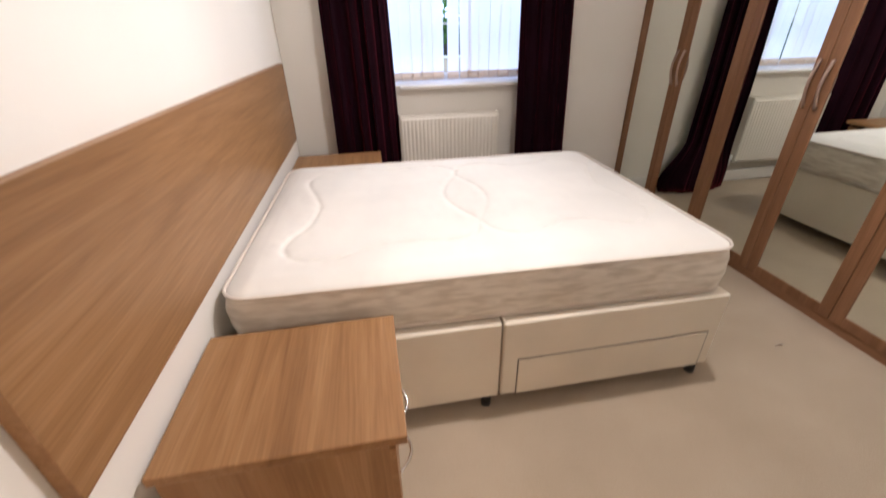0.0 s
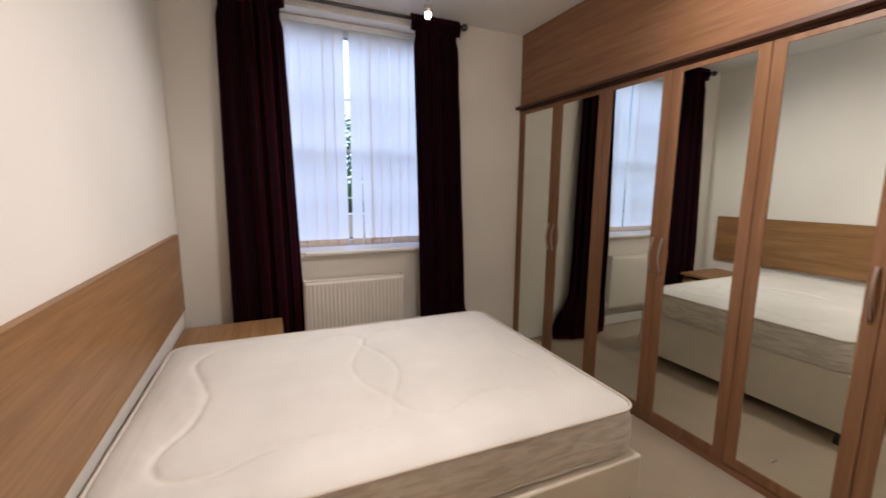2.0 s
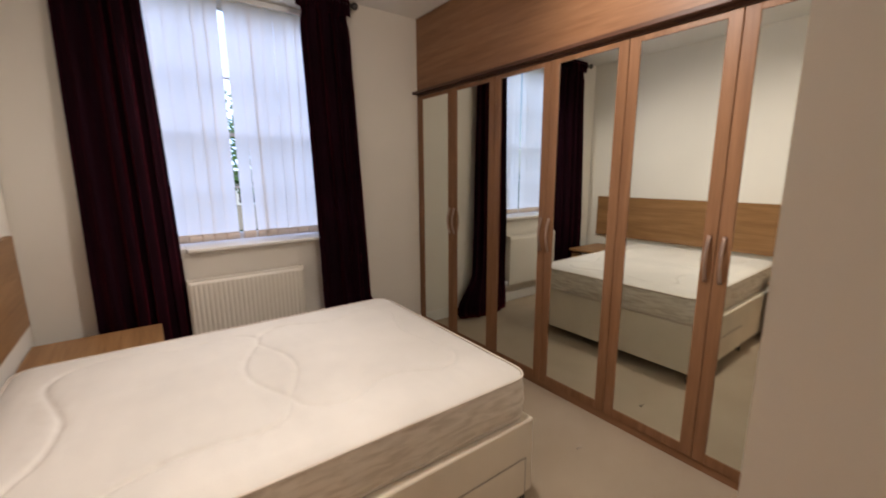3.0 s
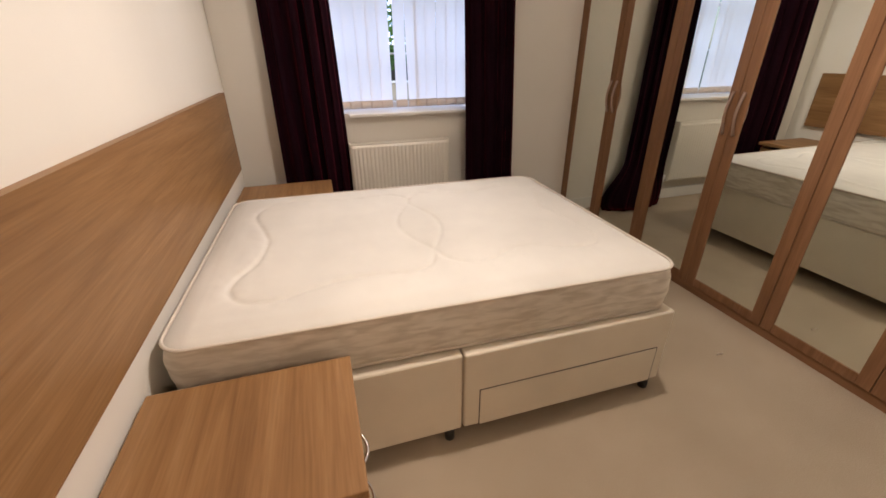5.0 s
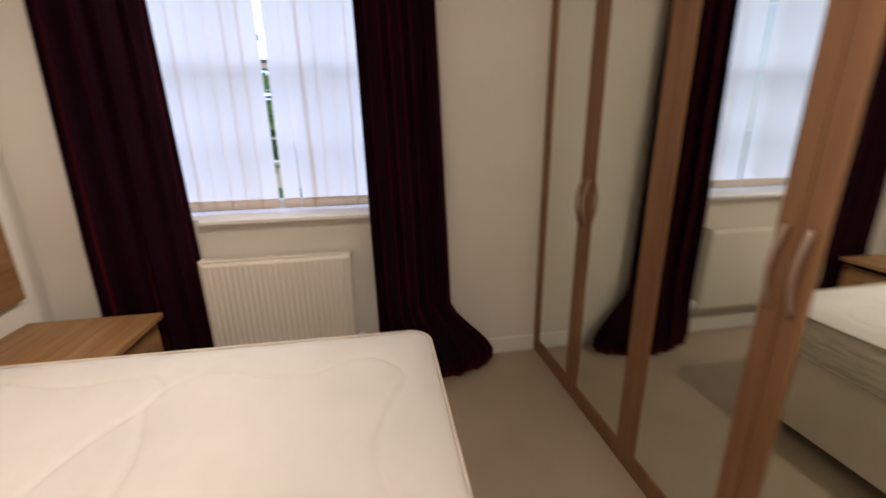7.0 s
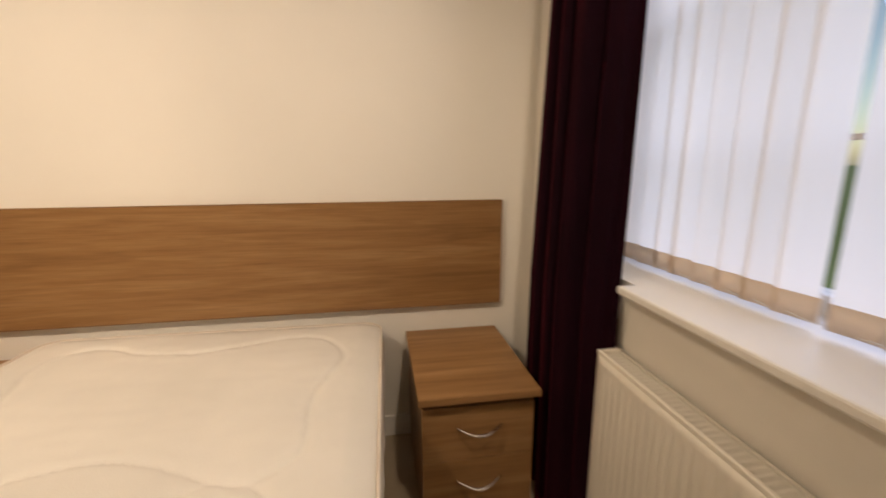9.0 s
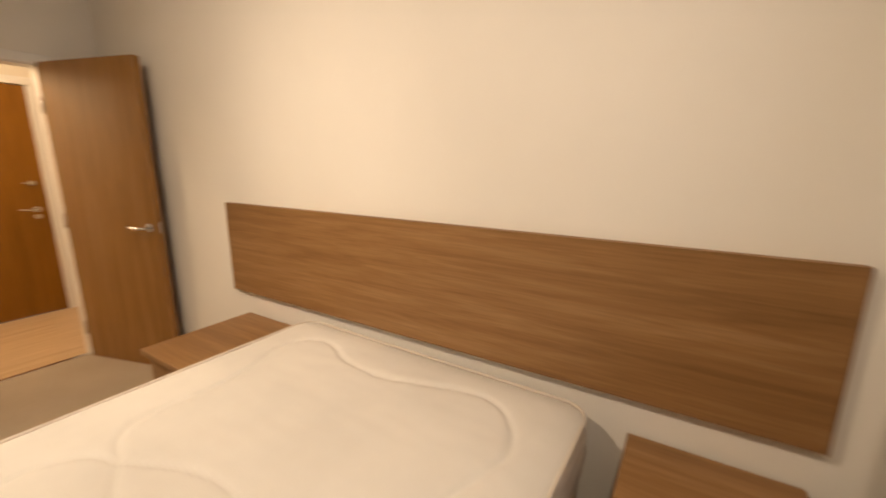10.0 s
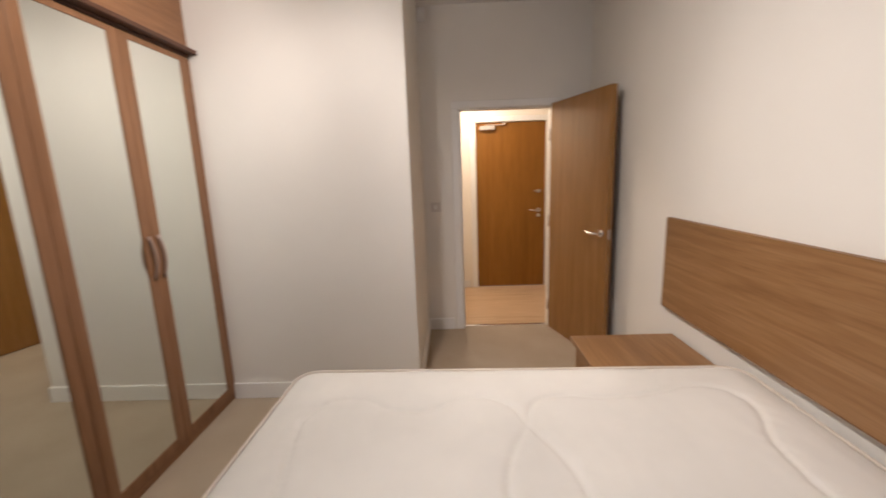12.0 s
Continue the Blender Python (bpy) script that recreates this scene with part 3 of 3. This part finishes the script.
def wardrobe_door(unit, y0, y1, handle_high_y):
    """One door of a unit, its frame a mesh; y0, y1 within the unit."""
    w, h = y1 - y0, DZ1 - DZ0
    fr = boxes((0.0, 0.02, y0, y0 + ST, DZ0, DZ1), (0.0, 0.02, y1 - ST, y1, DZ0, DZ1), bevel=0.003)
    box(fr, 0.001, 0.0195, y0 + ST, y1 - ST, DZ0, DZ0 + 0.055, 0.002)
    box(fr, 0.001, 0.0195, y0 + ST, y1 - ST, DZ1 - 0.03, DZ1, 0.002)
    d = part("door", fr, WARD_Z, unit, "brown wood-effect door frame")
    part("mirror", boxes((0.006, 0.012, y0 + ST, y1 - ST, DZ0 + 0.055, DZ1 - 0.03)), MIRROR, d, "full-length mirror panel")
    part("back_board", boxes((0.0125, 0.018, y0 + ST, y1 - ST, DZ0 + 0.055, DZ1 - 0.03)), WARD_Z, d)
    hy = y1 - 0.030 if handle_high_y else y0 + 0.030
    za, zb = 0.985, 1.205
    arc = [(-0.004 - 0.025 * math.sin(math.pi * k / 12), hy, za + (zb - za) * k / 12) for k in range(13)]
    part("handle", tube(arc, [0.0088 - 0.0018 * math.sin(math.pi * k / 12) for k in range(13)], 10), BRONZE, d, "bronze-brown bow handle")


for n in range(0, N_DOORS, 2):
    unit = thing("wardrobe", WARD_X, W0 + DW * n, 0, "brown wood-effect double wardrobe with two full-length mirror doors", "wardrobe", "row of mirrored wardrobes")
    part("carcass", boxes((0.022, 0.58, 0.002, 0.02, DZ0, DZ1), (0.022, 0.58, 2 * DW - 0.02, 2 * DW - 0.002, DZ0, DZ1), (0.57, 0.58, 0.02, 2 * DW - 0.02, DZ0, DZ1),
                          (0.022, 0.57, 0.02, 2 * DW - 0.02, DZ0, DZ0 + 0.018), (0.022, 0.57, 0.02, 2 * DW - 0.02, DZ1 - 0.018, DZ1)), WARD_Z, unit)
    part("base", boxes((0.03, 0.56, 0.004, 2 * DW - 0.004, 0.0, DZ0)), WARD_Y, unit)
    wardrobe_door(unit, 0.0015, DW - 0.0015, True)
    wardrobe_door(unit, DW + 0.0015, 2 * DW - 0.0015, False)

# ---- headboard ----
hb = thing("headboard", 0, 1.375, 0.685, "long oak wood-effect headboard panel fixed to the wall", "headboard")
part("panel", boxes((0.002, 0.0285, 0.0015, 2.5985, 0.0015, 0.4985), bevel=0.001), OAK_Y, hb)
for row in ((0.002, 0.03, 0, 2.60, 0.499, 0.501), (0.002, 0.03, 0, 2.60, -0.001, 0.001), (0.002, 0.03, -0.001, 0.001, 0.001, 0.499), (0.002, 0.03, 2.599, 2.601, 0.001, 0.499)):
    part("edge_band", boxes(row), OAK_Y, hb)

# ---- bed ----
BX0, BX1, BY0, BY1 = 0.035, 1.890, 1.958, 3.385
divan = thing("divan_base", BX0, BY0, 0, "cream fabric two-piece divan base with an underbed drawer", "bed base")
SPLIT = 0.965 - BX0


def soft_box(x0, x1, y0, y1, z0, z1, r, seg=4):
    bm = bmesh.new()
    return box(bm, x0, x1, y0, y1, z0, z1, r, seg)


part("head_section", soft_box(0.0, SPLIT - 0.0015, 0.010, BY1 - BY0 - 0.010, 0.066, 0.434, 0.010), DIVAN, divan)
part("foot_section", soft_box(SPLIT + 0.0015, BX1 - BX0, 0.0, BY1 - BY0, 0.078, 0.438, 0.010), DIVAN, divan)
drawer = part("drawer", soft_box(SPLIT + 0.066, BX1 - BX0 - 0.050, -0.004, 0.02, 0.080, 0.258, 0.004), DIVAN, divan, "fabric-covered drawer front")
# Solid dark strips in place of the shade in the gap round the drawer.
part("gap_shade", boxes((SPLIT + 0.062, SPLIT + 0.066, -0.001, 0.02, 0.079, 0.262), (BX1 - BX0 - 0.050, BX1 - BX0 - 0.046, -0.001, 0.02, 0.079, 0.262),
                         (SPLIT + 0.066, BX1 - BX0 - 0.050, -0.001, 0.02, 0.258, 0.262)), SHADOW, drawer)
for cx in (0.10, SPLIT - 0.045, BX1 - BX0 - 0.028):
    for cy in (0.04, BY1 - BY0 - 0.04):
        part("castor", tube([(cx, cy, 0.0), (cx, cy, 0.03), (cx, cy, 0.066)], [0.020, 0.021, 0.017], 14), BLACK, divan)

mat_thing = thing("mattress", BX0 + 0.002, BY0 + 0.064, 0.437, "white quilted mattress with cream piped edges, bare", "mattress", turn=-1.1)
ML, MW, MH = 1.848, 1.372, 0.213
CORNER = 0.085


def outline(off):
    """Points round the mattress, its corners rounded, moved outwards by off; always as many points."""
    r = CORNER + off
    pts, runs = [], (140, 104, 140, 104)
    corners = ((ML + off - r, MW + off - r, 0), (r - off, MW + off - r, 90), (r - off, r - off, 180), (ML + off - r, r - off, 270))
    for n, (cx, cy, a0) in enumerate(corners):
        arc = [(cx + r * math.cos(radians(a0 + 90 * k / 8)), cy + r * math.sin(radians(a0 + 90 * k / 8))) for k in range(9)]
        nx, ny, na = corners[(n + 1) % 4]
        end = (nx + r * math.cos(radians(na)), ny + r * math.sin(radians(na)))
        pts += arc + [(arc[-1][0] + (end[0] - arc[-1][0]) * k / runs[n], arc[-1][1] + (end[1] - arc[-1][1]) * k / runs[n]) for k in range(1, runs[n])]
    return pts


# quilting: two wavy panels that meet in a leaf shape across the middle
def flowing(points, steps=14):
    """A smooth line through a few points."""
    p = [Vector(q) for q in points]
    p = [2 * p[0] - p[1]] + p + [2 * p[-1] - p[-2]]
    out = []
    for a, b, c, d in zip(p, p[1:], p[2:], p[3:]):
        for k in range(steps):
            u = k / steps
            out.append(0.5 * (2 * b + (c - a) * u + (2 * a - 5 * b + 4 * c - d) * u * u + (3 * b - a - 3 * c + d) * u ** 3))
    return [tuple(q) for q in out]


PINCH_A, PINCH_B = (0.942, 0.405), (0.938, 1.000)
QUILT = [
    flowing([PINCH_B, (0.955, 1.08), (0.91, 1.15), (0.84, 1.19), (0.68, 1.175), (0.58, 1.18), (0.48, 1.21), (0.36, 1.24), (0.26, 1.21), (0.17, 1.12), (0.155, 1.01),
             (0.215, 0.81), (0.245, 0.67), (0.225, 0.49), (0.165, 0.36), (0.155, 0.27), (0.21, 0.19), (0.32, 0.175), (0.43, 0.215), (0.55, 0.245), (0.67, 0.25),
             (0.79, 0.235), (0.89, 0.275), PINCH_A]),
    flowing([PINCH_B, (0.965, 1.10), (1.05, 1.17), (1.16, 1.17), (1.30, 1.105), (1.43, 1.11), (1.54, 1.175), (1.65, 1.165), (1.735, 1.05), (1.68, 0.89), (1.64, 0.72),
             (1.68, 0.53), (1.70, 0.37), (1.63, 0.265), (1.52, 0.25), (1.41, 0.31), (1.28, 0.325), (1.14, 0.25), (1.04, 0.255), (0.97, 0.315), PINCH_A]),
    [(0.940 - 0.105 * math.sin(math.pi * k / 40), 0.405 + 0.595 * k / 40) for k in range(41)],
    [(0.940 + 0.095 * math.sin(math.pi * k / 40), 0.405 + 0.595 * k / 40) for k in range(41)],
]
stitch = np.array([p for line in QUILT for p in line])


def top_height(x, y):
    edge = min(x, ML - x, y, MW - y)
    dx, dy = x - min(max(x, CORNER), ML - CORNER), y - min(max(y, CORNER), MW - CORNER)
    if dx and dy:
        edge = CORNER - math.hypot(dx, dy)
    d = np.sqrt(((stitch - (x, y)) ** 2).sum(1)).min()
    puff = 0.0068 * (1 - math.exp(-(d / 0.013) ** 1.2)) - 0.0045 * math.exp(-(d / 0.008) ** 2) + 0.0022 * math.exp(-(d / 0.05) ** 2) * noise.noise((x * 26, y * 26, 3))
    crown = 0.006 * (1 - math.exp(-max(edge, 0) / 0.10)) + 0.016 * (1 - math.exp(-max(edge, 0) / 0.018))
    return crown + puff * min(1, max(0, (edge - 0.03) / 0.05)) + 0.003 * noise.noise((x * 4, y * 4, 0)) + 0.0016 * noise.noise((x * 21, y * 7, 5))


NXT, NYT = 206, 148
grid = []
for j in range(NYT + 1):
    row = []
    for i in range(NXT + 1):
        x, y = ML * i / NXT, MW * j / NYT
        # draw the grid's corners in to the rounded outline
        cx, cy = min(max(x, CORNER), ML - CORNER), min(max(y, CORNER), MW - CORNER)
        dx, dy = x - cx, y - cy
        if dx and dy:
            big, r = max(abs(dx), abs(dy)), math.hypot(dx, dy)
            x, y = cx + dx * big / r, cy + dy * big / r
        row.append((x, y, MH - 0.024 + top_height(x, y)))
    grid.append(row)
part("quilted_top", sheet(grid), TICKING, mat_thing, "white quilted top panel with curved stitching")
side_rows = []
for z, off in ((0.004, -0.008), (0.014, 0.001), (0.030, 0.005), (0.048, 0.009), (0.066, 0.011), (0.084, 0.012), (0.102, 0.012), (0.120, 0.011),
               (0.138, 0.010), (0.154, 0.007), (0.168, 0.003), (MH - 0.034, -0.003), (MH - 0.026, -0.005), (MH - 0.022, 0.0)):
    ring = outline(off)
    soft = math.sin(math.pi * min(1.0, max(0.0, z / (MH - 0.03))))
    row = []
    for x, y in ring + ring[:1]:
        # ruched fabric: long slanting tucks and shallow hollows
        tuck = noise.noise((x * 11 + z * 18, y * 11 - z * 18, z * 44)) + 0.3 * noise.noise((x * 24, y * 24, z * 70 + 4))
        push = 0.0062 * soft * tuck + 0.004 * noise.noise((x * 3, y * 3, 9))
        n = Vector((x - min(max(x, 0.3), ML - 0.3), y - min(max(y, 0.3), MW - 0.3), 0)).normalized()
        row.append((x + n.x * push, y + n.y * push, z))
    side_rows.append(row)
part("border", sheet(side_rows), BORDER, mat_thing, "cream side border with faint horizontal ruching")
bottom = bmesh.new()
bottom.faces.new([bottom.verts.new((x, y, 0.004)) for x, y in outline(-0.006)])
part("underside", bottom, BORDER, mat_thing)
for pz, off, r in ((MH - 0.0185, 0.003, 0.0058), (0.012, 0.001, 0.006)):
    ring = outline(off)
    part("piping", tube([(x, y, pz) for x, y in ring + ring[:2]], r, 8), PIPING, mat_thing)


# ---- bedside tables ----
def bow(y0, y1, x, z):
    pts = []
    for k in range(13):
        u = k / 12
        s = math.sin(math.pi * u)
        pts.append((x + 0.041 * s, y0 + (y1 - y0) * u, z - 0.014 * s))
    return tube(pts, [0.003 + 0.0025 * math.sin(math.pi * k / 12) for k in range(13)], 8)


def bedside(x, y, depth, width, height, label):
    b = thing("bedside_table", x, y, 0, label, "bedside table", "pair of bedside tables")
    part("tabletop", boxes((0, depth, 0, width, height - 0.028, height), bevel=0.003), OAK_Y, b)
    d, i = depth - 0.045, 0.014
    for a in (i, width - i - 0.016):
        part("side_panel", boxes((0.006, d, a, a + 0.016, 0, height - 0.029)), OAK_Z, b)
    part("back_panel", boxes((0.006, 0.014, i + 0.017, width - i - 0.017, 0.02, height - 0.029)), OAK_Z, b)
    part("plinth", boxes((d - 0.03, d - 0.014, i + 0.017, width - i - 0.017, 0, 0.07)), OAK_Y, b)
    top = height - 0.055
    each = (top - 0.075) / 2
    for k in range(2):
        z0 = 0.075 + each * k
        dr = part("drawer", boxes((d - 0.002, d + 0.016, i, width - i, z0 + 0.002, z0 + each - 0.002), bevel=0.002), OAK_Y, b)
        part("handle", bow(width / 2 - 0.085, width / 2 + 0.085, d + 0.017, z0 + each * 0.62), CHROME, dr, "thin chrome bow handle")
    # Solid block in the shade colour, so the drawer gaps look dark.
    part("shade_block", boxes((0.03, d - 0.004, i + 0.02, width - i - 0.02, 0.08, top - 0.01)), SHADOW, b)
    return b


bedside(0.02, 1.49, 0.557, 0.452, 0.558, "oak wood-effect two-drawer bedside table near the door")
bedside(0.02, 3.51, 0.60, 0.442, 0.563, "oak wood-effect two-drawer bedside table near the window")

# ---- ceiling lights ----
def spotlight(x, y, group="ceiling spotlights"):
    s = thing("ceiling_spotlight", x, y, CEIL, "small white ceiling spotlight with a lit bulb", "ceiling light", group)
    part("base", tube([(0, 0, 0), (0, 0, -0.022)], 0.045, 24), PLASTIC, s)
    part("stem", tube([(0, 0, -0.022), (0, 0, -0.07)], 0.008, 10), CHROME, s)
    part("shade", tube([(0, 0, -0.065), (0, 0, -0.07), (0, 0, -0.12)], [0.02, 0.030, 0.033], 20), CHROME, s)
    bm = bmesh.new()
    bmesh.ops.create_uvsphere(bm, u_segments=16, v_segments=10, radius=0.024)
    bmesh.ops.translate(bm, verts=bm.verts, vec=(0, 0, -0.135))
    part("bulb", bm, BULB, s, "glowing warm bulb")
    return s


spotlight(1.68, 3.78)
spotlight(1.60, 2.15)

# ---- small wall things ----
sw = thing("light_switch", 1.357, DOOR_Y, 1.163, "white plastic light switch beside the door", "light switch")
part("plate", boxes((-0.043, 0.043, 0.0, 0.009, -0.043, 0.043), bevel=0.003), SWITCH, sw)
part("rocker", boxes((-0.012, 0.012, 0.009, 0.014, -0.018, 0.018), bevel=0.002), PLASTIC, sw)
det = thing("alarm_sensor", 1.422, DOOR_Y, 2.755, "small white alarm sensor high on the wall", "sensor")
part("case", boxes((-0.03, 0.03, 0.0, 0.04, -0.05, 0.05), bevel=0.008), PLASTIC, det)
part("lens", boxes((-0.02, 0.02, 0.038, 0.043, -0.03, 0.005), bevel=0.002), GLOSS, det)

lint = thing("lint", 2.37, 2.05, 0.0, "pale brown curl of lint lying on the beige carpet", "lint")
part("fibre", tube([(0, 0, 0.003), (0.015, 0.006, 0.006), (0.03, -0.002, 0.005), (0.045, 0.008, 0.003)], 0.003, 6), CARPET_LINT, lint)

# ---- outside ----
GRASS = fabric("grass", (0.07, 0.11, 0.03), 40.0)
BRICK = material("far_brick", (0.36, 0.16, 0.09), 0.9)
bt = add_node(BRICK, "ShaderNodeTexBrick", Scale=4.0)
bt.inputs["Color1"].default_value, bt.inputs["Color2"].default_value, bt.inputs["Mortar"].default_value = (0.38, 0.16, 0.09, 1), (0.30, 0.12, 0.07, 1), (0.4, 0.36, 0.3, 1)
wire(BRICK, coords(BRICK, (1, 1, 1)), bt.inputs["Vector"])
wire(BRICK, bt.outputs["Color"], BRICK.node_tree.nodes["Principled BSDF"].inputs["Base Color"])
ROOF = fabric("grey_roof", (0.10, 0.10, 0.11), 30.0)
LEAF = translucent("leaf", (0.10, 0.20, 0.04), 0.4)
BARK = fabric("bark", (0.10, 0.075, 0.055), 60.0)
gb = bmesh.new()
bmesh.ops.create_grid(gb, x_segments=2, y_segments=2, size=400)
bmesh.ops.translate(gb, verts=gb.verts, vec=(0, 0, -0.5))
structure("ground", gb, GRASS, "green lawn outside the window", "ground")

house = thing("house", 2.5, 17, -0.5, "red brick house across the lawn", "house")
part("wall", boxes((-6, 6, 0, 7, 0, 5.6)), BRICK, house)
rf = bmesh.new()
rv = [rf.verts.new(p) for p in ((-6.4, -0.4, 5.5), (6.4, -0.4, 5.5), (6.4, 7.4, 5.5), (-6.4, 7.4, 5.5), (-6.4, 3.5, 8.0), (6.4, 3.5, 8.0))]
for f in ((0, 1, 5, 4), (2, 3, 4, 5), (0, 4, 3), (1, 2, 5), (0, 3, 2, 1)):
    rf.faces.new([rv[k] for k in f])
part("roof", rf, ROOF, house)
for wx in (-4.2, -1.4, 1.4, 4.2):
    for wz in (0.9, 3.5):
        wd = part("window", boxes((wx - 0.6, wx + 0.6, -0.06, 0.02, wz, wz + 1.3)), UPVC, house)
        part("pane", boxes((wx - 0.52, wx + 0.52, -0.07, -0.058, wz + 0.08, wz + 1.22)), BLACK, wd)


def tree(x, y, height, seed, label):
    rnd = random.Random(seed)
    t = thing("tree", x, y, -0.5, label, "tree", "garden trees")
    part("trunk", tube([(0, 0, 0), (0.05, 0.02, height * 0.3), (-0.05, 0, height * 0.6), (0, 0.05, height * 0.9)], [0.16, 0.13, 0.08, 0.03], 9), BARK, t)
    verts, faces = [], []
    for _ in range(70):
        d = Vector((rnd.gauss(0, 1), rnd.gauss(0, 1), rnd.gauss(0, 0.9))).normalized() * rnd.uniform(0.4, 1.0)
        c = Vector((d.x * height * 0.32, d.y * height * 0.32, height * 0.62 + d.z * height * 0.36))
        for _ in range(34):
            p = c + Vector((rnd.gauss(0, 0.16), rnd.gauss(0, 0.16), rnd.gauss(0, 0.14)))
            a = Vector((rnd.gauss(0, 1), rnd.gauss(0, 1), rnd.gauss(0, 1))).normalized() * 0.085
            b = a.orthogonal().normalized() * 0.05
            n = len(verts)
            verts += [p - a, p + b, p + a, p - b]
            faces.append((n, n + 1, n + 2, n + 3))
    me = bpy.data.meshes.new("crown")
    me.from_pydata(verts, [], faces)
    me.materials.append(LEAF)
    crown = new("crown", me)
    crown.parent = t
    return t


tree(0.6, 9.5, 3.6, 5, "leafy green garden tree")
tree(3.4, 11.0, 4.4, 6, "taller leafy green garden tree")

# ---- hall planks ----
PW = 0.19
for r in range(7):
    y1 = DOOR_Y - 0.082 - PW * r
    y0 = max(y1 - PW + 0.0015, HALL_Y - 0.01)
    x = -1.6 - (0.43 * r) % 1.2
    while x < 1.9:
        x0, x1 = max(x, -1.6), min(x + 1.2 - 0.0015, 1.9)
        if x1 - x0 > 0.02 and y1 - y0 > 0.01:
            part("plank", boxes((x0, x1, y0, y1, -0.012, 0.0)), PLANK, hall_floor)
        x += 1.2
